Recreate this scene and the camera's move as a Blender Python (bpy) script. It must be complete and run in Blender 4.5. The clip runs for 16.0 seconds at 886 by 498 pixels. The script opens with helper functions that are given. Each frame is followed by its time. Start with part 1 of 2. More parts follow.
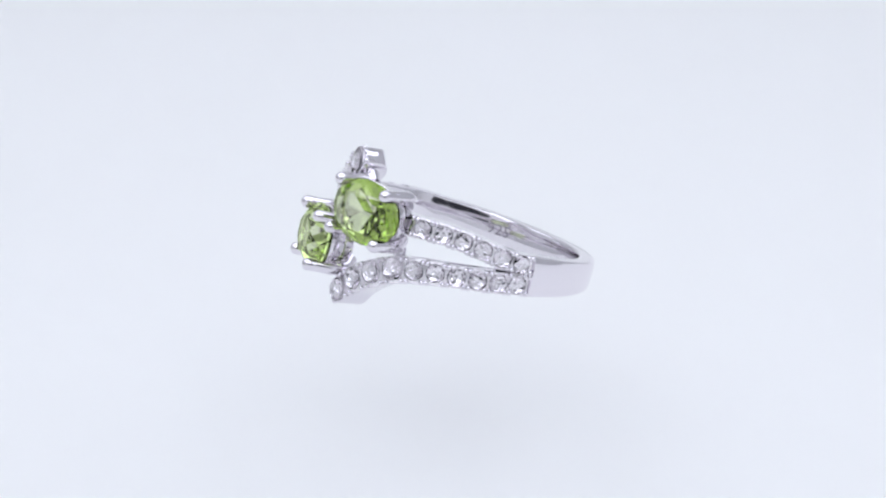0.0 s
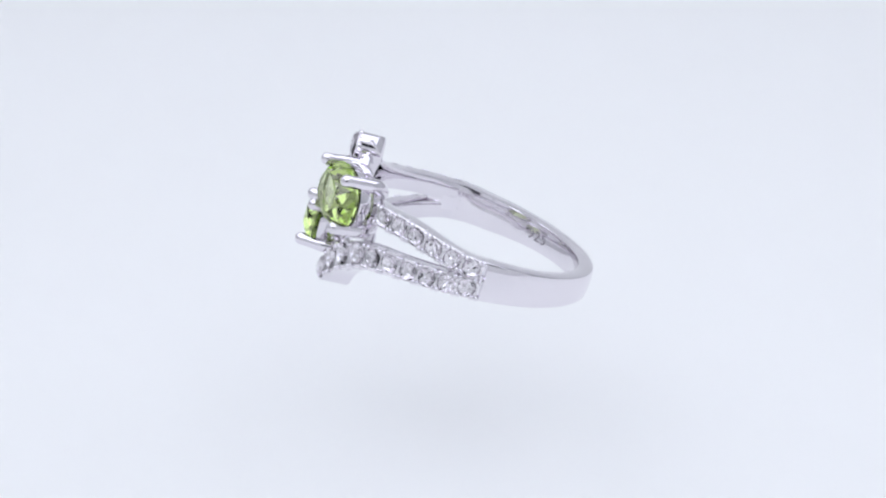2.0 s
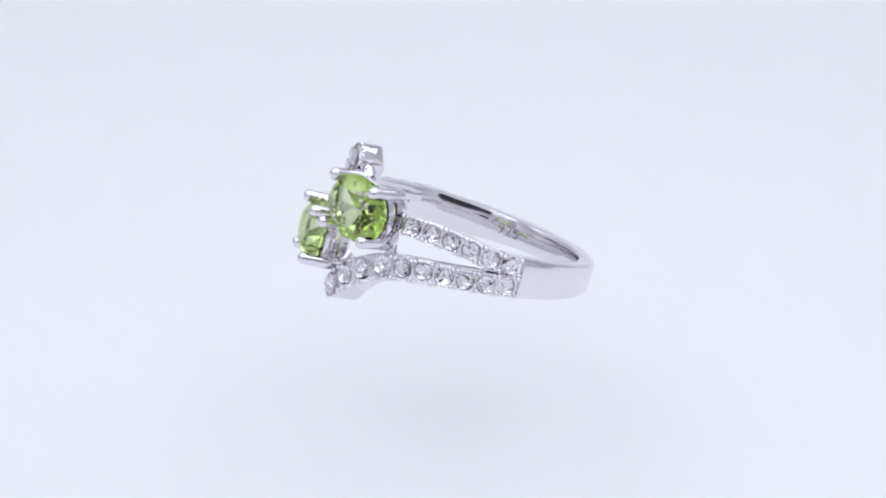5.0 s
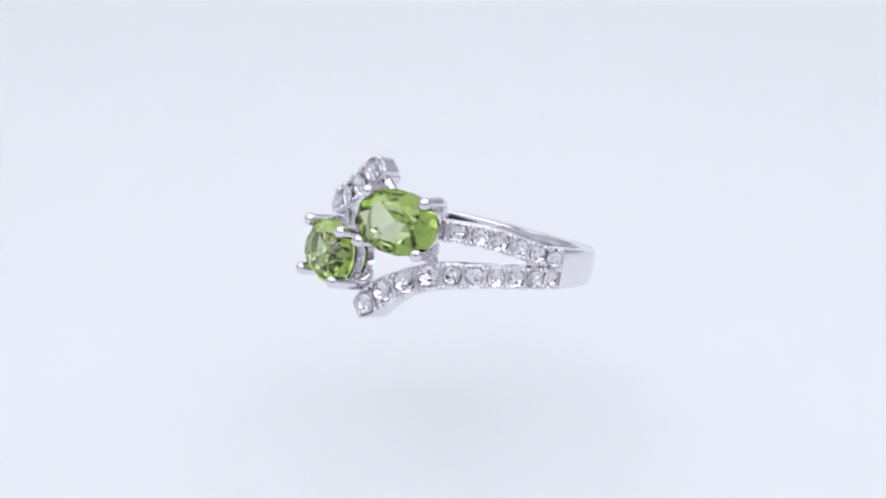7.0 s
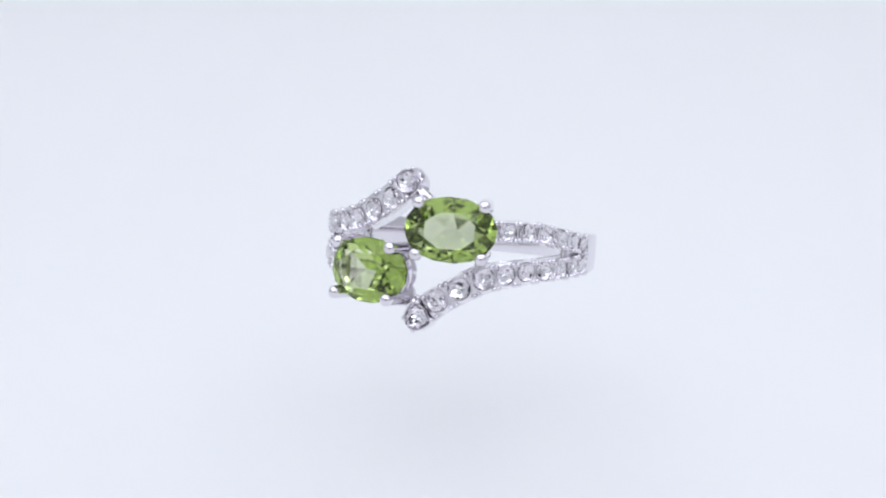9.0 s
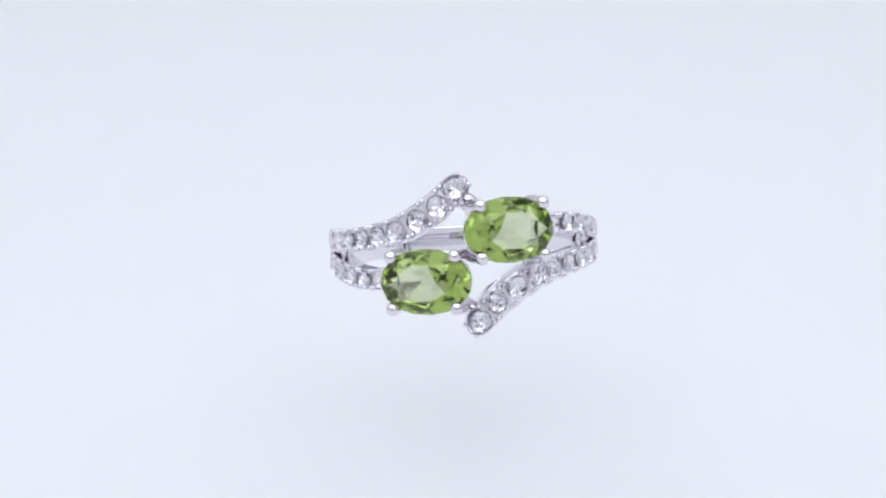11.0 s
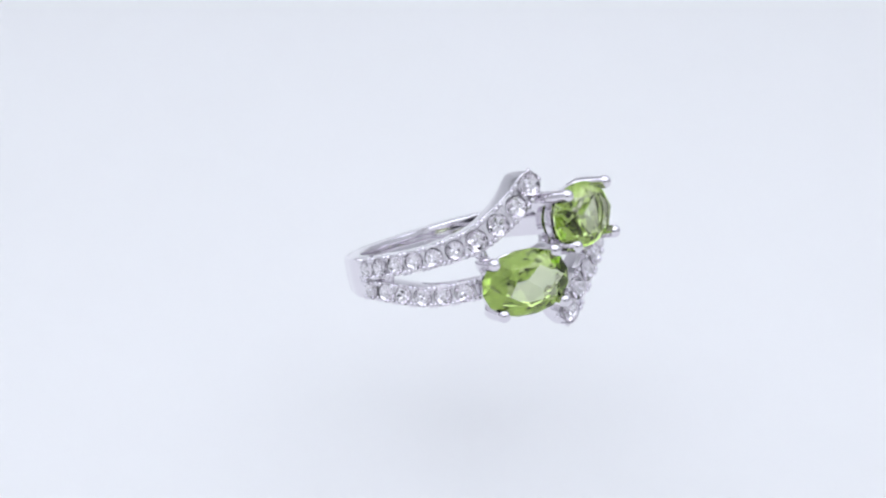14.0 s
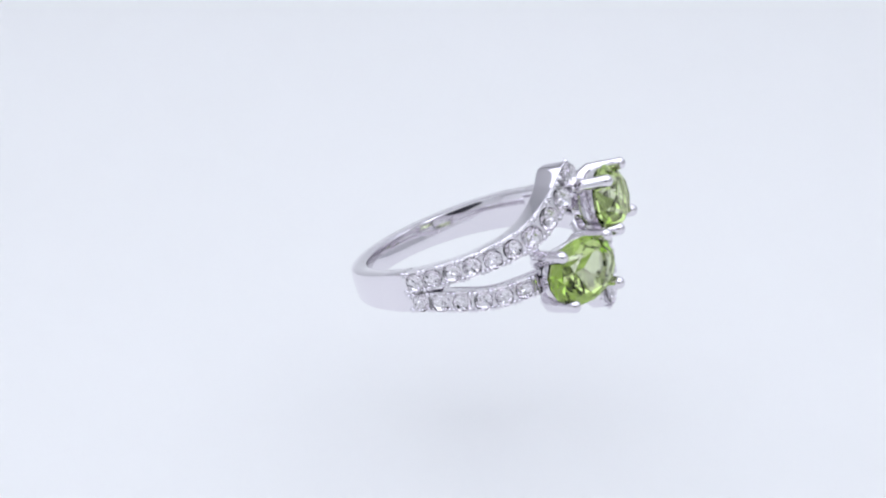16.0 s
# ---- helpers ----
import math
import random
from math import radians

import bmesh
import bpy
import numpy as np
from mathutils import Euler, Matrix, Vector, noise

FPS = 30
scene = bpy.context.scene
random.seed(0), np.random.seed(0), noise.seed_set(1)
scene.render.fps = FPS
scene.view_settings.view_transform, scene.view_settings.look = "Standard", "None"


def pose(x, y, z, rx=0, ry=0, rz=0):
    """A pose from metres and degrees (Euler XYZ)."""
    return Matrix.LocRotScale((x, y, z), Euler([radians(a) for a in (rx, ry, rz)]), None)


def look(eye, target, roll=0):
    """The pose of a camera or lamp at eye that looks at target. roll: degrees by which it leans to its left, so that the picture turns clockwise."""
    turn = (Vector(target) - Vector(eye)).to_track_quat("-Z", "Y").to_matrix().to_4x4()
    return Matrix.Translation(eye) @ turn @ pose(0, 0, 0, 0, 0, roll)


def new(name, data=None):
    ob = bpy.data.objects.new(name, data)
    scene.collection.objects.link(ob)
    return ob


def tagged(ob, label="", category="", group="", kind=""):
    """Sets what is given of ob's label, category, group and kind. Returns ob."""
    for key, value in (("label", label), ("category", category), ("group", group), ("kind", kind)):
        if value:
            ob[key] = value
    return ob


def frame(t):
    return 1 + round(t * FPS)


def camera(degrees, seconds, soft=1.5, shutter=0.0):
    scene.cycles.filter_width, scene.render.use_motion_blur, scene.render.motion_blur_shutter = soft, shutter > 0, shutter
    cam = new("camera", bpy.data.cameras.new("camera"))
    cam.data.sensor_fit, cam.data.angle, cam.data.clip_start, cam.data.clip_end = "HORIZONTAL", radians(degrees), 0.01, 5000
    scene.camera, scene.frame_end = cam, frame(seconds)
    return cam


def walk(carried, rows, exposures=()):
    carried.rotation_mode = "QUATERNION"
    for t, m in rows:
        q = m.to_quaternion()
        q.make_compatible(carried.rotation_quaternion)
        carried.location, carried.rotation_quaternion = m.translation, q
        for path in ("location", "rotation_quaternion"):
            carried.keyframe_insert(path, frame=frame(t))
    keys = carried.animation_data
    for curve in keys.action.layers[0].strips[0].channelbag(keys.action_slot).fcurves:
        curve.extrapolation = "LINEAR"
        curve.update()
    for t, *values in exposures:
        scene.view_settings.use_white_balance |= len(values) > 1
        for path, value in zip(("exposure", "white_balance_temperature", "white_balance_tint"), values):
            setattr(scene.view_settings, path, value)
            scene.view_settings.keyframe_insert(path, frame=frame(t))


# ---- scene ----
# A silver bypass ring with two green oval stones turns slowly above the floor of a small white light tent.
SECONDS = 16.0
EYE, AIM = (-0.00253, -0.18597, 0.06927), (-0.00253, -0.00099, -0.00255)
cam = camera(20.0, SECONDS, soft=2.1)
walk(cam, [(0.0, look(EYE, AIM)), (SECONDS, look(EYE, AIM))], exposures=[(0.0, 0.0), (SECONDS, 0.0)])

FLOOR_Z = -0.0180      # the tent's floor below the pivot of the ring

# ---- light ----
world = bpy.data.worlds.new("dim_room")
world.use_nodes = True
world.node_tree.nodes["Background"].inputs[0].default_value = (0.04, 0.042, 0.05, 1)
world.node_tree.nodes["Background"].inputs[1].default_value = 1.0
scene.world = world


def area_lamp(name, eye, aim, sx, sy, power, color):
    data = bpy.data.lights.new(name, "AREA")
    data.shape, data.size, data.size_y, data.energy, data.color = "RECTANGLE", sx, sy, power, color
    ob = new(name, data)
    ob.matrix_world = look(eye, aim)
    return ob


COOL = (0.862, 0.905, 1.0)
area_lamp("top_panel_light", (0, 0.05, FLOOR_Z + 0.392), (0, 0.0501, 0), 0.46, 0.46, 0.835, COOL)
# Unseen fill lamps added at both sides to thin the shadow under the ring.
area_lamp("side_fill_light", (-0.288, 0.05, 0.215), (0.0, 0.05, 0.02), 0.24, 0.42, 0.40, COOL)
area_lamp("side_fill_light", (0.288, 0.05, 0.215), (0.0, 0.05, 0.02), 0.24, 0.42, 0.40, COOL)
# Unseen strip added above the front opening to brighten crystals and beads.
area_lamp("front_fill_strip", (0, -0.192, 0.235), (0, 0.0, 0), 0.42, 0.07, 0.335, COOL)


# ---- materials ----
def material(name):
    m = bpy.data.materials.new(name)
    m.use_nodes = True
    return m, m.node_tree.nodes, m.node_tree.links, m.node_tree.nodes["Principled BSDF"]


def put(bsdf, **values):
    for key, value in values.items():
        bsdf.inputs[key.replace("_", " ")].default_value = value


def silver(name, color, rough, spread, bump, scale=900.0):
    m, nodes, links, b = material(name)
    put(b, Metallic=1.0, Base_Color=(*color, 1))
    co = nodes.new("ShaderNodeTexCoord")
    fine, wide = nodes.new("ShaderNodeTexNoise"), nodes.new("ShaderNodeTexNoise")
    fine.inputs["Scale"].default_value, wide.inputs["Scale"].default_value = scale * 4, scale * 0.35
    fine.inputs["Detail"].default_value = 4
    rng = nodes.new("ShaderNodeMapRange")
    rng.inputs["To Min"].default_value, rng.inputs["To Max"].default_value = rough - spread, rough + spread
    bm_node = nodes.new("ShaderNodeBump")
    bm_node.inputs["Strength"].default_value, bm_node.inputs["Distance"].default_value = bump, 0.00003
    for n in (fine, wide):
        links.new(co.outputs["Object"], n.inputs["Vector"])
    links.new(wide.outputs["Fac"], rng.inputs["Value"])
    links.new(rng.outputs["Result"], b.inputs["Roughness"])
    links.new(fine.outputs["Fac"], bm_node.inputs["Height"])
    links.new(bm_node.outputs["Normal"], b.inputs["Normal"])
    return m


def gem_material(name, color, ior, inner, haze=0.0):
    """Clear tinted stone: what is thrown to and fro inside comes out deeper in colour than what passes straight through."""
    m, nodes, links, b = material(name)
    bend, shine = nodes.new("ShaderNodeBsdfRefraction"), nodes.new("ShaderNodeBsdfGlossy")
    edge, mix = nodes.new("ShaderNodeFresnel"), nodes.new("ShaderNodeMixShader")
    bend.inputs["IOR"].default_value, bend.inputs["Roughness"].default_value = ior, haze
    co, veil, tint = nodes.new("ShaderNodeTexCoord"), nodes.new("ShaderNodeTexNoise"), nodes.new("ShaderNodeMix")
    veil.inputs["Scale"].default_value, veil.inputs["Detail"].default_value, tint.data_type = 800.0, 5.0, "RGBA"
    tint.inputs["A"].default_value, tint.inputs["B"].default_value = (*[c * 0.86 for c in color], 1), (*[min(1.0, c * 1.10) for c in color], 1)
    links.new(co.outputs["Object"], veil.inputs["Vector"])
    links.new(veil.outputs["Fac"], tint.inputs["Factor"])
    links.new(tint.outputs["Result"], bend.inputs["Color"])
    shine.inputs["Color"].default_value, shine.inputs["Roughness"].default_value = (*inner, 1), 0.0
    edge.inputs["IOR"].default_value = ior
    links.new(edge.outputs["Fac"], mix.inputs["Fac"])
    links.new(bend.outputs["BSDF"], mix.inputs[1])
    links.new(shine.outputs["BSDF"], mix.inputs[2])
    links.new(mix.outputs["Shader"], nodes["Material Output"].inputs["Surface"])
    nodes.remove(b)
    return m


def cloth(name, color, rough=0.6, scale=260.0, bump=0.02):
    m, nodes, links, b = material(name)
    co, fine, wide, mix = (nodes.new("ShaderNodeTexCoord"), nodes.new("ShaderNodeTexNoise"), nodes.new("ShaderNodeTexNoise"), nodes.new("ShaderNodeMix"))
    fine.inputs["Scale"].default_value, wide.inputs["Scale"].default_value = scale * 8, 7.0
    mix.data_type = "RGBA"
    mix.inputs["A"].default_value = (*[c * 0.985 for c in color], 1)
    mix.inputs["B"].default_value = (*color, 1)
    bn = nodes.new("ShaderNodeBump")
    bn.inputs["Strength"].default_value, bn.inputs["Distance"].default_value = bump, 0.0001
    for n in (fine, wide):
        links.new(co.outputs["Object"], n.inputs["Vector"])
    links.new(wide.outputs["Fac"], mix.inputs["Factor"])
    links.new(mix.outputs["Result"], b.inputs["Base Color"])
    links.new(fine.outputs["Fac"], bn.inputs["Height"])
    links.new(bn.outputs["Normal"], b.inputs["Normal"])
    put(b, Roughness=rough, Specular_IOR_Level=0.15)
    return m


SILVER = silver("polished_silver", (0.80, 0.768, 0.815), 0.045, 0.015, 0.03)
SATIN = silver("satin_silver", (0.83, 0.798, 0.842), 0.09, 0.02, 0.04)
CAST = silver("cast_silver", (0.95, 0.92, 0.955), 0.30, 0.05, 0.25)
CUP_MIRROR = silver("cup_mirror_silver", (0.97, 0.945, 0.975), 0.09, 0.03, 0.05)
STAMP = silver("etched_silver", (0.34, 0.32, 0.35), 0.5, 0.08, 0.5)
PERIDOT = gem_material("green_peridot", (0.895, 0.95, 0.79), 1.66, (0.76, 0.87, 0.485), 0.10)
CRYSTAL = gem_material("clear_crystal", (1.0, 0.99, 1.0), 1.38, (1.0, 0.985, 1.0), 0.14)
WHITE = cloth("white_acrylic_sheet", (0.84, 0.84, 0.84), 0.36, 260.0, 0.01)
put(WHITE.node_tree.nodes["Principled BSDF"], Specular_IOR_Level=0.5, Subsurface_Weight=1.0, Subsurface_Scale=0.024, Subsurface_Radius=(1.0, 1.0, 1.0))
TENT = cloth("white_tent_cloth", (0.62, 0.62, 0.63), 0.8, 400.0, 0.1)

CARD = cloth("white_card", (0.80, 0.80, 0.80), 0.7, 300.0, 0.05)

MM = 0.001


# ---- building helpers ----
def mesh_of(name, bm, mat, sharp=32.0):
    """A mesh in metres from a bmesh in millimetres, smooth but for its sharp edges."""
    bmesh.ops.recalc_face_normals(bm, faces=bm.faces)
    for f in bm.faces:
        f.smooth = True
    for e in bm.edges:
        e.smooth = len(e.link_faces) == 2 and e.calc_face_angle(0.0) < radians(sharp)
    bmesh.ops.scale(bm, vec=(MM, MM, MM), verts=bm.verts)
    me = bpy.data.meshes.new(name)
    bm.to_mesh(me)
    bm.free()
    me.materials.append(mat)
    return me


def part(name, me, parent, label="", at=None):
    ob = new(name, me)
    ob.parent = parent
    if at is not None:
        ob.matrix_basis = at
    return tagged(ob, label) if label else ob


def loft(bm, rings, closed=False, caps=True):
    """Skin through rings of equally many points."""
    vs = [[bm.verts.new(p) for p in ring] for ring in rings]
    n, count = len(rings[0]), len(rings)
    for i in range(count if closed else count - 1):
        a, b = vs[i], vs[(i + 1) % count]
        for j in range(n):
            bm.faces.new((a[j], a[(j + 1) % n], b[(j + 1) % n], b[j]))
    if caps and not closed:
        bm.faces.new(vs[0][::-1])
        bm.faces.new(vs[-1])
    return bm


def polar(phi, r, z=0.0):
    """A point of the ring: phi degrees from the head round the finger axis, r from it, z along it."""
    a = radians(phi)
    return Vector((r * math.sin(a), -r * math.cos(a), z))


def smooth_table(rows):
    """A smooth function through rows of (x, values...), by Catmull and Rom."""
    xs = [r[0] for r in rows]
    def at(x):
        i = max(0, min(len(xs) - 2, next((k - 1 for k in range(1, len(xs)) if x <= xs[k]), len(xs) - 2)))
        p0, p1, p2, p3 = (np.array(rows[max(0, min(len(rows) - 1, k))], float) for k in (i - 1, i, i + 1, i + 2))
        m1 = (p2 - p0) / max(p2[0] - p0[0], 1e-6)
        m2 = (p3 - p1) / max(p3[0] - p1[0], 1e-6)
        d = p2[0] - p1[0]
        u = (x - p1[0]) / d
        v = (2 * u**3 - 3 * u**2 + 1) * p1 + (u**3 - 2 * u**2 + u) * d * m1 + (-2 * u**3 + 3 * u**2) * p2 + (u**3 - u**2) * d * m2
        return v[1:]
    return at


# ---- the arms: z of the middle, width, inner and outer radius, by the angle from the head ----
LONG_ARM = smooth_table([
    (-1.0, -5.90, 2.05, 8.45, 10.80), (3.5, -5.12, 2.10, 8.45, 10.80), (11.3, -3.84, 2.18, 8.60, 10.60), (20.5, -2.78, 2.16, 8.75, 10.50),
    (30.4, -1.92, 2.08, 8.85, 10.42), (40.0, -1.52, 1.94, 8.90, 10.38), (49.3, -1.27, 1.80, 8.92, 10.35), (58.2, -1.08, 1.72, 8.93, 10.33),
    (66.5, -0.96, 1.70, 8.93, 10.32), (75.6, -0.85, 1.72, 8.93, 10.30), (84.0, -0.72, 1.72, 8.93, 10.28), (92.0, -0.71, 1.72, 8.93, 10.28)])
SHORT_ARM = smooth_table([
    (28.0, 1.78, 1.55, 8.90, 10.30), (39.6, 1.82, 1.62, 8.90, 10.34), (48.4, 1.84, 1.64, 8.92, 10.34), (57.0, 1.70, 1.62, 8.93, 10.33),
    (65.4, 1.42, 1.60, 8.93, 10.32), (75.0, 1.10, 1.54, 8.93, 10.30), (83.5, 0.88, 1.48, 8.93, 10.28), (92.0, 0.85, 1.44, 8.93, 10.28)])
LONG_STONES = [4.0, 11.7, 20.6, 30.3, 39.6, 48.9, 57.8, 66.6, 75.4, 84.0]
SHORT_STONES = [39.2, 48.2, 57.0, 65.8, 74.8, 83.6]
HALF_TURN = pose(0, 0, 0, 0, 180, 0)      # the ring looks nearly the same after half a turn about its head's axis


def bent(p, turn):
    """The ring is a little out of true: towards the band it leans to one side."""
    q = turn @ Vector(p)
    u = min(1.0, max(0.0, (6.5 + q.y) / 6.5))
    return q + Vector((0.08 * u * u * (3 - 2 * u), 0, 0))


def arm_frame(table, phi):
    """Middle z, width, radii, and the crosswise direction in the ring's skin."""
    z, w, r0, r1 = table(phi)
    z2, z1 = table(phi + 0.5)[0], table(phi - 0.5)[0]
    along = Vector((radians(1.0) * r1, z2 - z1)).normalized()
    east = Vector((math.cos(radians(phi)), math.sin(radians(phi)), 0))
    cross = east * -along.y + Vector((0, 0, 1)) * along.x
    return z, w, r0, r1, cross


def arm_mesh(name, table, first, last, round_first, turn):
    bm, rings = bmesh.new(), []
    steps = 90
    for i in range(steps + 1):
        u = i / steps
        phi = first + (last - first) * (u if not round_first else u ** 1.35)
        z, w, r0, r1, cross = arm_frame(table, phi)
        if round_first:
            gap = radians(phi - first) * r1 * 1.35
            w *= math.sqrt(max(0.03, 1 - max(0.0, 1 - gap / 1.15) ** 2))
            r0 += 1.3 * (1 - math.sqrt(max(0.0, 1 - max(0.0, 1 - gap / 1.4) ** 2)))
            r1 -= 0.14 * max(0.0, 1 - gap / 0.45) ** 2
        h = w / 2
        rim, deep = min(0.13, h * 0.5), 0.16
        out = Vector(polar(phi, 1.0))
        profile = [(-h + 0.15, r0), (h - 0.15, r0), (h - 0.04, r0 + 0.05), (h, r0 + 0.16), (h, r1 - 0.07), (h - 0.03, r1 - 0.02), (h - 0.07, r1), (h - rim, r1),
                   (h - rim - 0.05, r1 - deep), (-h + rim + 0.05, r1 - deep), (-h + rim, r1), (-h + 0.07, r1), (-h + 0.03, r1 - 0.02), (-h, r1 - 0.07),
                   (-h, r0 + 0.16), (-h + 0.04, r0 + 0.05)]
        rings.append([bent(out * r + Vector((0, 0, z)) + cross * v, turn) for v, r in profile])
    return mesh_of(name, loft(bm, rings), SILVER, 28)


def facet_stone(name, a, b, crown, pav, mat, n=8, power=2.0, table=0.56, keel=0.0, girdle=0.08, below=((0.62, 0.58), (0.36, 0.86))):
    """A faceted oval stone: table, crown, girdle, pavilion down to a culet or a short keel."""
    bm = bmesh.new()
    def ring(k, share, z, off):
        for i in range(k):
            t = 2 * math.pi * (i + off) / k
            c, s = math.cos(t), math.sin(t)
            x = a * share * math.copysign(abs(c) ** (2 / power), c)
            y = b * share * math.copysign(abs(s) ** (2 / power), s)
            bm.verts.new((x, y, z))
    ring(n, table, crown, 0.5)
    ring(n, table + (1 - table) * 0.52, crown * 0.66, 0.0)
    ring(2 * n, 1.0, girdle / 2, 0.25)
    ring(2 * n, 1.0, -girdle / 2, 0.25)
    for k, (share, deep) in enumerate(below):
        ring(n, share, -pav * deep, 0.5 * k)
    for x in ((-keel, keel) if keel else (0.0,)):
        bm.verts.new((x, 0, -pav))
    bmesh.ops.convex_hull(bm, input=bm.verts)
    bmesh.ops.dissolve_limit(bm, angle_limit=radians(1.0), verts=bm.verts, edges=bm.edges)
    return mesh_of(name, bm, mat, 0.5)


def frame_matrix(origin, x_axis, y_axis, z_axis):
    m = Matrix((x_axis, y_axis, z_axis)).transposed().to_4x4()
    m.translation = Vector(origin) * MM
    return m


def upright(table, phi, lift, turn, side=0.0):
    """The pose of a small piece on an arm, side of the way to its edge."""
    z, w, r0, r1, cross = arm_frame(table, phi)
    out = polar(phi, 1.0)
    spot = bent(out * (r1 + lift) + Vector((0, 0, z)) + cross * side * (w / 2 - 0.13), turn)
    return frame_matrix(spot, turn @ cross, turn @ out.cross(cross), turn @ out)


def bead_mesh():
    bm = bmesh.new()
    bmesh.ops.create_icosphere(bm, subdivisions=2, radius=0.235)
    return mesh_of("bead", bm, SILVER, 60)


def collar_mesh():
    """A square plate of metal round one small stone."""
    bm, n = bmesh.new(), 24
    def loop(share, r, z):
        pts = []
        for k in range(n):
            c, d = math.cos(2 * math.pi * k / n), math.sin(2 * math.pi * k / n)
            square = 0.86 / max(abs(c), abs(d))
            q = min(square, 1.08) * share + r * (1 - share)
            pts.append((q * c, q * d, z))
        return pts
    rings = [loop(1, 0, -0.45), loop(1, 0, -0.05), loop(0.97, 0.70, 0.0), loop(0.85, 0.68, 0.03), loop(0, 0.68, 0.06), loop(0, 0.66, -0.1), loop(0, 0.64, -0.3)]
    loft(bm, rings, caps=False)
    return mesh_of("collar", bm, CAST, 40)


def sparkle_cup_mesh(seed, n=10):
    """A bright mirror cup added inside a small stone; uneven facets make it sparkle."""
    bm, rings, chance = bmesh.new(), [], random.Random(seed)
    for share, z, off in ((0.775, 0.0, 0.0), (0.58, -0.06, 0.5), (0.40, -0.10, 0.0), (0.20, -0.13, 0.5)):
        turns = [2 * math.pi * (k + off) / n for k in range(n)]
        rings.append([bm.verts.new((share * math.cos(a), share * math.sin(a), z + chance.uniform(-0.045, 0.045))) for a in turns])
    for i, (a, b) in enumerate(zip(rings, rings[1:])):
        for k in range(n):
            m = (k + 1) % n
            for three in (((a[k], a[m], b[k]), (a[m], b[m], b[k])) if i % 2 == 0 else ((a[k], b[m], b[k]), (a[k], a[m], b[m]))):
                bm.faces.new(three)
    tip = bm.verts.new((0, 0, -0.15))
    for k in range(n):
        bm.faces.new((rings[-1][k], rings[-1][(k + 1) % n], tip))
    return mesh_of("sparkle_cup", bm, CUP_MIRROR, 0.5)


def tube(bm, points, radii, n=14, ball=True, flat=1.0):
    """A round rod along points; its first end is a dome."""
    pts = [Vector(p) for p in points]
    if ball:
        d = (pts[0] - pts[1]).normalized()
        dome = [(pts[0] + d * radii[0] * math.sin(a), radii[0] * max(0.05, math.cos(a))) for a in (1.5, 1.25, 0.95, 0.6, 0.3)]
        pts, radii = [p for p, _ in dome] + pts, [r for _, r in dome] + list(radii)
    side = None
    rings = []
    for i, p in enumerate(pts):
        t = (pts[min(i + 1, len(pts) - 1)] - pts[max(i - 1, 0)]).normalized()
        side = (Vector((0, 0, 1)) if side is None else side)
        side = (side - t * side.dot(t)).normalized()
        other = t.cross(side)
        rings.append([p + side * radii[i] * math.cos(2 * math.pi * k / n) + other * radii[i] * flat * math.sin(2 * math.pi * k / n) for k in range(n)])
    return loft(bm, rings)


# ---- the tent ----
def setting(name, bm, mat, label):
    return tagged(new(name, mesh_of(name, bm, mat, 30)), label, name.split("_")[0], kind="structure")


def box(bm, x0, x1, y0, y1, z0, z1):
    loft(bm, [[(x0, y0, z), (x1, y0, z), (x1, y1, z), (x0, y1, z)] for z in (z0, z1)])
    return bm


F = FLOOR_Z / MM
HALF, BACK, FRONT, TALL = 300, 420, -198, 400
sweep = bmesh.new()
line = [(FRONT - 6, 0), (-60, 0), (200, 0)]
line += [(280 + 140 * math.sin(a), 140 - 140 * math.cos(a)) for a in np.linspace(0, math.pi / 2, 12)] + [(BACK, 260), (BACK, TALL)]
loft(sweep, [[(x, y, F + z) for y, z in line] + [(x, y + (30 if z > 0 else 0), F + z - 30) for y, z in line[::-1]] for x in (-HALF, HALF)])
setting("floor", sweep, WHITE, "seamless satin white acrylic sheet under and behind the ring")
for name, x in (("wall_left", -HALF - 6), ("wall_right", HALF + 0.5)):
    setting(name, box(bmesh.new(), x, x + 5.5, FRONT - 6, BACK + 10, F - 3, F + TALL), TENT, "white cloth side of the light tent")
setting("ceiling", box(bmesh.new(), -HALF - 6, HALF + 6, FRONT - 6, BACK + 10, F + TALL + 1, F + TALL + 6), TENT, "white cloth top of the light tent")
# Unseen card added to bounce light; its opening gives the metal dark reflections.
front = bmesh.new()
SLIT, LOW, HIGH = 85, F + 54, F + 122
for x0, x1, z0, z1 in ((-HALF, -SLIT, F, F + TALL), (SLIT, HALF, F, F + TALL), (-SLIT, SLIT, F, LOW), (-SLIT, SLIT, HIGH, F + TALL)):
    box(front, x0, x1, FRONT - 4, FRONT, z0 + 0.5, z1)
setting("wall_front", front, CARD, "unseen white reflector card at the front of the light tent with a wide opening")

# ---- the ring ----
# pose at the start: the head leans up and towards the viewer's left
RING_START = Matrix(((0.47984, 0.84560, 0.23392, -0.00078854), (-0.87677, 0.45247, 0.16291, 0.000728), (0.03192, -0.28326, 0.95851, -0.00232442), (0, 0, 0, 1)))

ring = tagged(new("finger_ring"), "silver bypass ring with two oval green peridots and clear crystals", "ring")


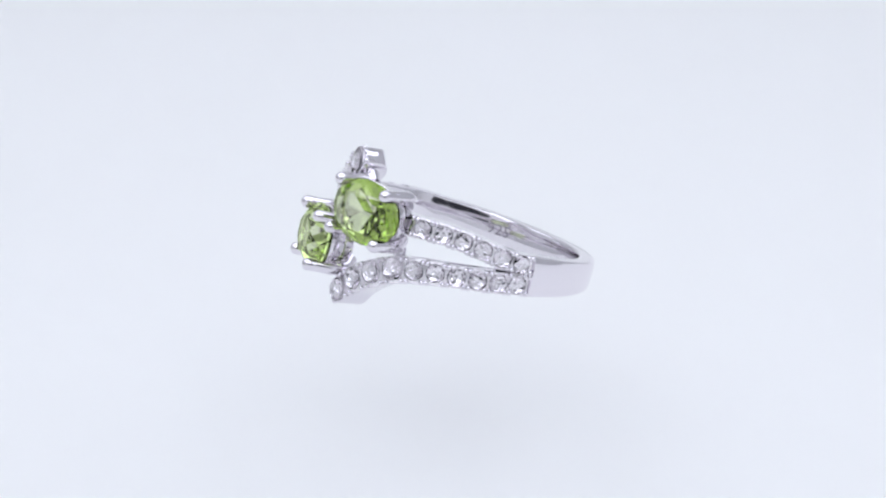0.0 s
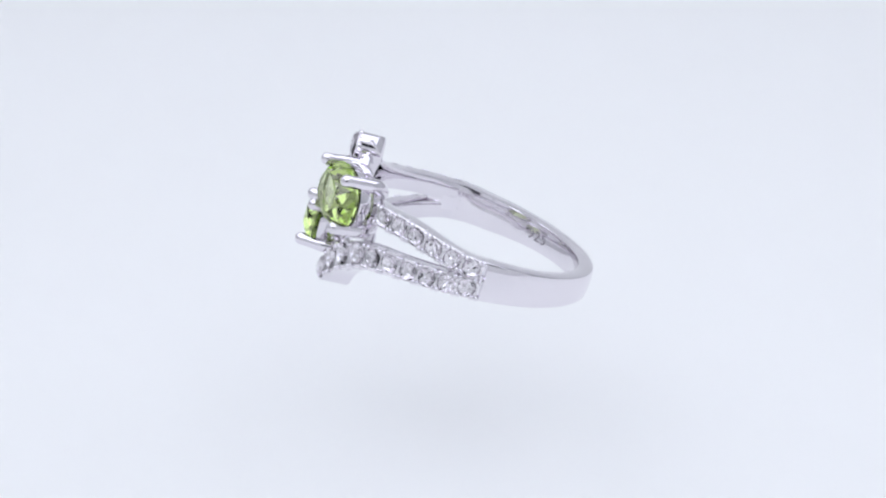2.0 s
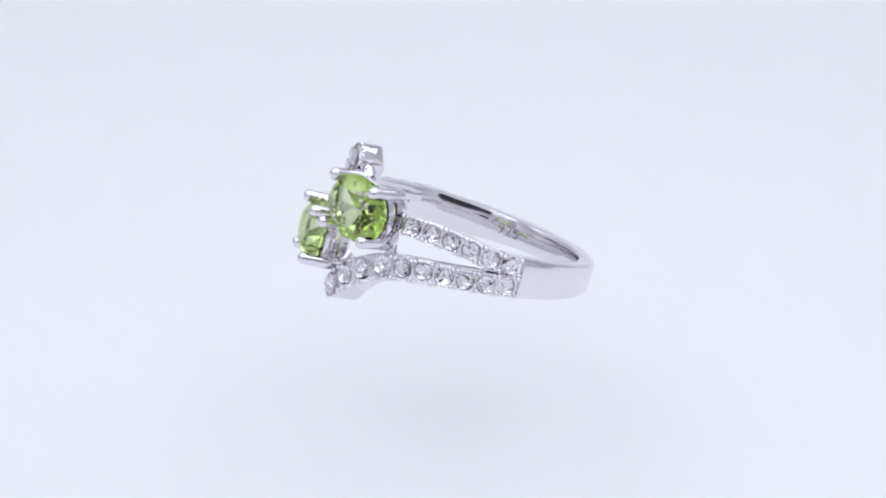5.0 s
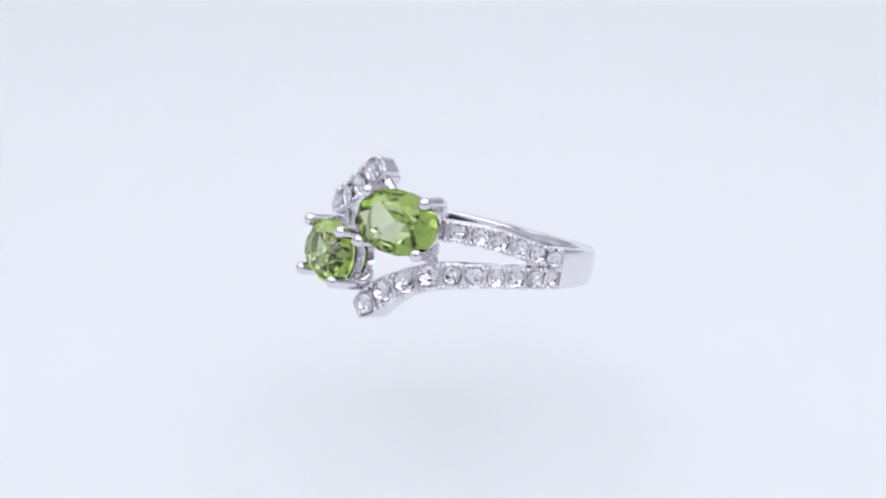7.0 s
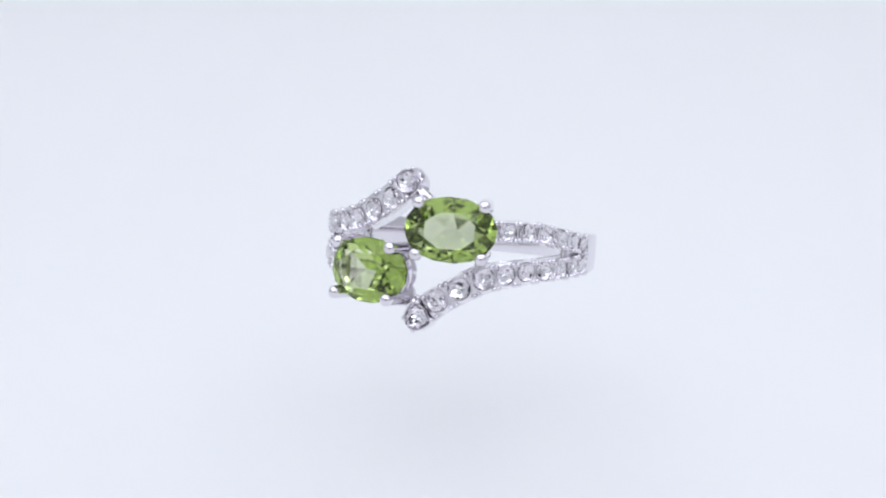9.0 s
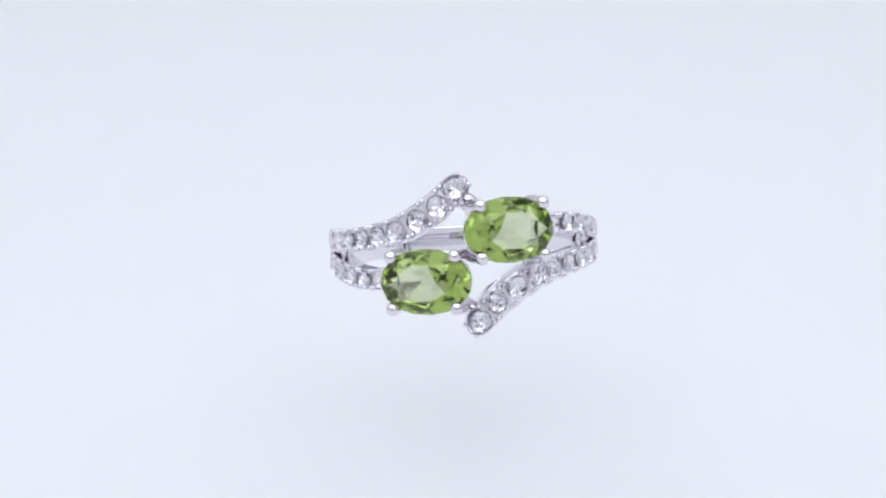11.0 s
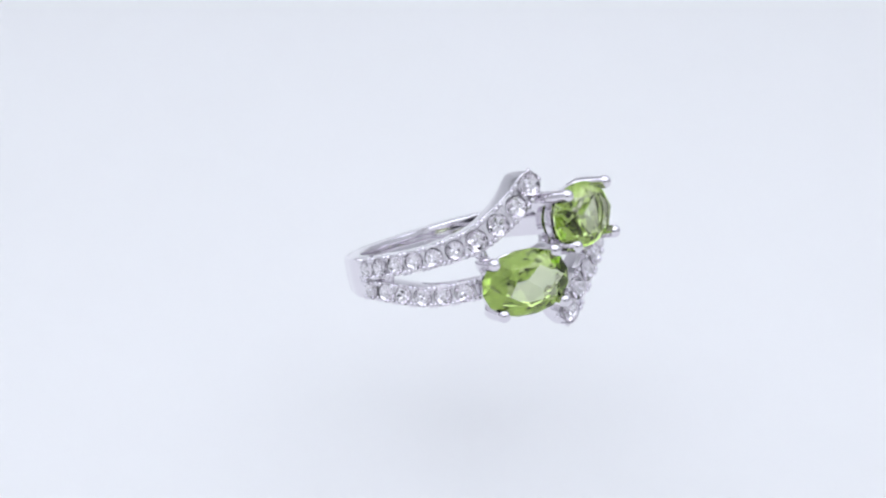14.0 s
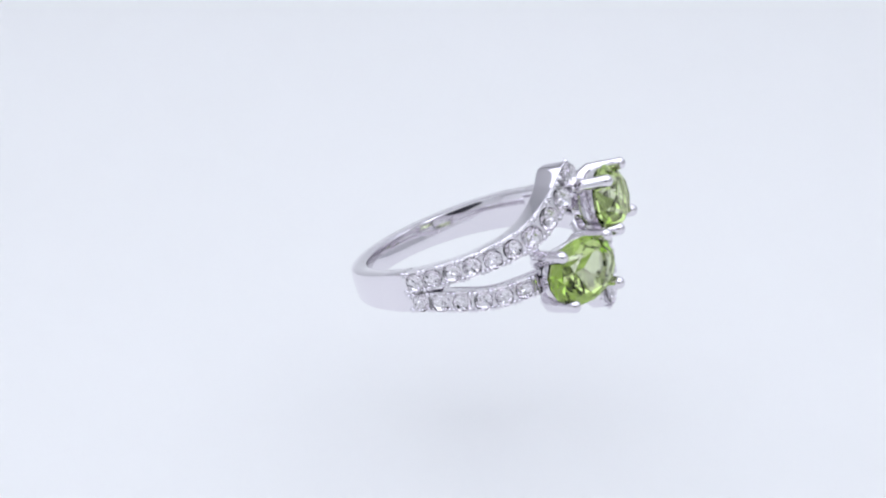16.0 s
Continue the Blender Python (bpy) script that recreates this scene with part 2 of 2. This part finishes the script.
def shank_point(phi, r, v):
    """The band is bent a little out of round towards its back."""
    s = max(0.0, math.sin(radians(phi - 90)))
    w = min(1.0, s / 0.30)
    u = math.sqrt(s) * w * w * (3 - 2 * w)
    p = polar(phi, r - (0.10 if r < 9.6 else 0.26) * u, v)
    return p + Vector((0.08 + 0.60 * u, -0.14 * u, (-0.026 * p.y + 0.013 * p.x) * u))


def shank_mesh():
    bm, rings = bmesh.new(), []
    for i in range(91):
        phi = 90.2 + 181.8 * i / 90
        back = max(0.0, math.sin(radians(phi - 90)))
        h = 1.575 - 0.53 * back
        r0, r1 = 8.93, 10.32 + 0.08 * min(1.0, min(phi - 90.2, 272.0 - phi) / 14.0)
        prof = [(-h + 0.15, r0), (h - 0.15, r0), (h - 0.04, r0 + 0.05), (h, r0 + 0.16), (h, r1 - 0.12), (h - 0.04, r1 - 0.04), (h - 0.12, r1), (h * 0.5, r1 + 0.05), (0, r1 + 0.07),
                (-h * 0.5, r1 + 0.05), (-h + 0.12, r1), (-h + 0.04, r1 - 0.04), (-h, r1 - 0.12), (-h, r0 + 0.16), (-h + 0.04, r0 + 0.05)]
        rings.append([shank_point(phi, r, v) for v, r in prof])
    return mesh_of("shank", loft(bm, rings), SATIN, 30)


part("shank", shank_mesh(), ring, "smooth satin silver band")

crystal = facet_stone("crystal", 0.78, 0.78, 0.24, 0.40, CRYSTAL, 8, table=0.52, girdle=0.02, below=((0.80, 0.55),))
bead, collar, sparkle_cups = bead_mesh(), collar_mesh(), [sparkle_cup_mesh(k) for k in range(5)]
for turn in (Matrix.Identity(4), HALF_TURN):
    for name, table, phis, first in (("long_arm", LONG_ARM, LONG_STONES, -0.5), ("short_arm", SHORT_ARM, SHORT_STONES, 27.0)):
        is_long = name == "long_arm"
        arm = part(name, arm_mesh(name, table, first, 90.3, is_long, turn), ring, "silver arm set with a row of clear crystals")
        for phi in phis:
            size = 1.02 + (0.14 if is_long and phi < 35 else -0.05)
            aside = 0.15 if is_long and 6 < phi < 52 else 0.0
            spin = pose(0, 0, 0, (phi * 13) % 9 - 4, (phi * 7) % 9 - 4, (phi * 37) % 45)
            near = min(abs(phi - q) for q in phis if q != phi)
            wide, gap = table(phi)[1], math.hypot(radians(near) * 10.4, table(phi + near)[0] - table(phi)[0])
            fit = Matrix.Diagonal(((wide - 0.02) / 1.72, gap / 1.50, 1, 1))
            if phi < 5:      # the rounded tip leaves room for a small collar only
                fit = Matrix.Diagonal((0.86, 0.86, 1, 1))
            part("collar", collar, arm, "", upright(table, phi, -0.01, turn, aside * 0.4) @ fit)
            spot = upright(table, phi, 0.11, turn, aside) @ spin @ Matrix.Diagonal((size, size, size, 1))
            # reflector added within the crystal to throw light back through its crown
            part("sparkle_cup", sparkle_cups[phis.index(phi) % 5], arm, "", spot)
            part("crystal", crystal, arm, "round clear crystal", spot)
        gaps = [(a + b) / 2 for a, b in zip(phis, phis[1:])] + [phis[-1] + 4.0]
        if is_long:
            gaps = [phis[0] - 3.6] + gaps
        else:
            gaps = [phis[0] - 4.3] + gaps
        for phi in gaps:
            for side in (-1, 1):
                for step in ((0.0,) if phi < 0.5 else (-1.05, 1.05)):
                    part("bead", bead, arm, "", upright(table, phi + step, -0.2 if phi < 0.5 else 0.05, turn, side * (0.6 if phi < 0.5 else 0.93)))

# filler added a little below the arms' tops to lighten the fork's dark end
def fork_fill_mesh(turn):
    bm, rings = bmesh.new(), []
    for phi, low, top in ((73.5, 9.45, 9.65), (75.5, 9.25, 9.85), (80.0, 8.94, 10.0), (90.25, 8.94, 10.05)):
        rings.append([bent(polar(phi, r, z), turn) for z, r in ((-0.35, low), (0.85, low), (0.85, top), (-0.35, top))])
    return mesh_of("fork_fill", loft(bm, rings), SATIN, 40)


for turn in (Matrix.Identity(4), HALF_TURN):
    part("fork_fill", fork_fill_mesh(turn), ring)

# the two green stones in their open baskets
STONE_PHI, STONE_R, STONE_Z = 15.6, 12.56, 1.82
stone_out = polar(STONE_PHI, 1.0)
stone_east = Vector((math.cos(radians(STONE_PHI)), math.sin(radians(STONE_PHI)), 0))
STONE_AT = frame_matrix(stone_out * STONE_R + Vector((0, 0, STONE_Z)), stone_east, stone_out.cross(stone_east), stone_out)
peridot = facet_stone("peridot", 3.5, 2.5, 1.2, 1.9, PERIDOT, 8, 2.12, 0.58, 0.45, 0.14, ((0.62, 0.52),))


def oval(a, b, w, n=40, power=2.2):
    pts = []
    for i in range(n):
        t = 2 * math.pi * i / n
        c, s = math.cos(t), math.sin(t)
        pts.append(Vector((a * math.copysign(abs(c) ** (2 / power), c), b * math.copysign(abs(s) ** (2 / power), s), w)))
    return pts


def gallery_mesh():
    """An oval collar that follows the stone below its girdle, with a lower rail."""
    bm = bmesh.new()
    for prof in ([(3.24, 2.24, -1.06), (3.42, 2.42, -1.14), (3.36, 2.36, -1.72), (3.20, 2.20, -1.95), (2.92, 1.92, -1.90), (2.97, 1.97, -1.35)],
                 [(2.70, 1.70, -2.35), (2.90, 1.90, -2.45), (2.88, 1.88, -3.0), (2.70, 1.70, -3.12), (2.35, 1.35, -3.05), (2.35, 1.35, -2.45)]):
        ovals = [oval(*p) for p in prof]
        loft(bm, [[o[i] for o in ovals] for i in range(40)], closed=True)
    return mesh_of("gallery", bm, SILVER, 40)


def prong_mesh(sx, sy, low):
    bm = bmesh.new()
    pts = [(2.46, 1.94, 0.06), (2.47, 1.93, -0.35), (2.48, 1.91, -0.9), (2.50, 1.90, -1.7), (2.44, 1.84, -2.4), (2.16, 1.58, -2.95), (1.6, 1.12, low + 0.1)]
    tube(bm, [(x * sx, y * sy, z) for x, y, z in pts], [0.51, 0.50, 0.52, 0.57, 0.63, 0.66, 0.62])
    return mesh_of("prong", bm, SILVER, 60)


def bridge_mesh(points, radii):
    bm = bmesh.new()
    tube(bm, points, radii, n=12)
    return mesh_of("bridge", bm, SILVER, 50)


# short struts that tie each basket to the tip of one arm and to the flank of the other
bridges = [bridge_mesh([polar(-5.5, 9.7, 4.6), polar(-1.5, 9.8, 4.2), polar(4.5, 9.9, 3.6)], [0.75, 0.72, 0.60]),
           bridge_mesh([polar(29.0, 9.5, -1.5), polar(29.0, 9.6, -0.6), polar(27.0, 9.6, 0.4)], [0.50, 0.48, 0.50])]
gallery = gallery_mesh()
prongs = [prong_mesh(sx, sy, low) for sx, sy, low in ((1, 1, -3.4), (-1, 1, -3.4), (-1, -1, -3.4), (1, -1, -3.4))]
for turn in (Matrix.Identity(4), HALF_TURN):
    setting_part = part("basket", gallery, ring, "open silver basket with four rounded prongs", turn @ STONE_AT)
    part("peridot", peridot, setting_part, "faceted oval green peridot", pose(0, 0, -0.80 * MM))
    for me in prongs:
        part("prong", me, setting_part)
    for me in bridges:
        part("bridge", me, ring, "", turn)


def stamp_mesh(text):
    """Hallmark numbers on the inside of the band."""
    font = bpy.data.curves.new("stamp_font", "FONT")
    font.body, font.size, font.extrude, font.align_x, font.align_y = text, 1.25, 0.012, "CENTER", "CENTER"
    font.space_character = 1.1
    temp = new("stamp_text", font)
    flat = bpy.data.meshes.new_from_object(temp.evaluated_get(bpy.context.evaluated_depsgraph_get()))
    bpy.data.objects.remove(temp)
    bpy.data.curves.remove(font)
    bm = bmesh.new()
    bm.from_mesh(flat)
    bpy.data.meshes.remove(flat)
    bmesh.ops.subdivide_edges(bm, edges=[e for e in bm.edges if e.calc_length() > 0.3], cuts=1)
    for v in bm.verts:
        v.co = shank_point(STAMP_PHI - math.degrees(v.co.x / 8.9), 8.905 - v.co.z, v.co.y)
    return mesh_of("stamp", bm, STAMP, 20)


STAMP_PHI = 222.0
part("stamp", stamp_mesh("925"), ring, "etched hallmark 925")


# ---- what moves ----
TURN_BACK = 2.715      # seconds at which the turning reverses


def angle(t):
    return -11.80 * t if t < TURN_BACK else -11.80 * TURN_BACK + 11.53 * (t - TURN_BACK)


def motions():
    stops = [0.0, 0.5, 1.0, 1.5, 2.0, 2.4, 2.6, 2.7, 2.734, 2.8, 3.0, 3.5] + [4.0 + 0.5 * i for i in range(25)]
    walk(ring, [(t, pose(0, 0, 0, 0, 0, angle(t)) @ RING_START) for t in stops])


motions()
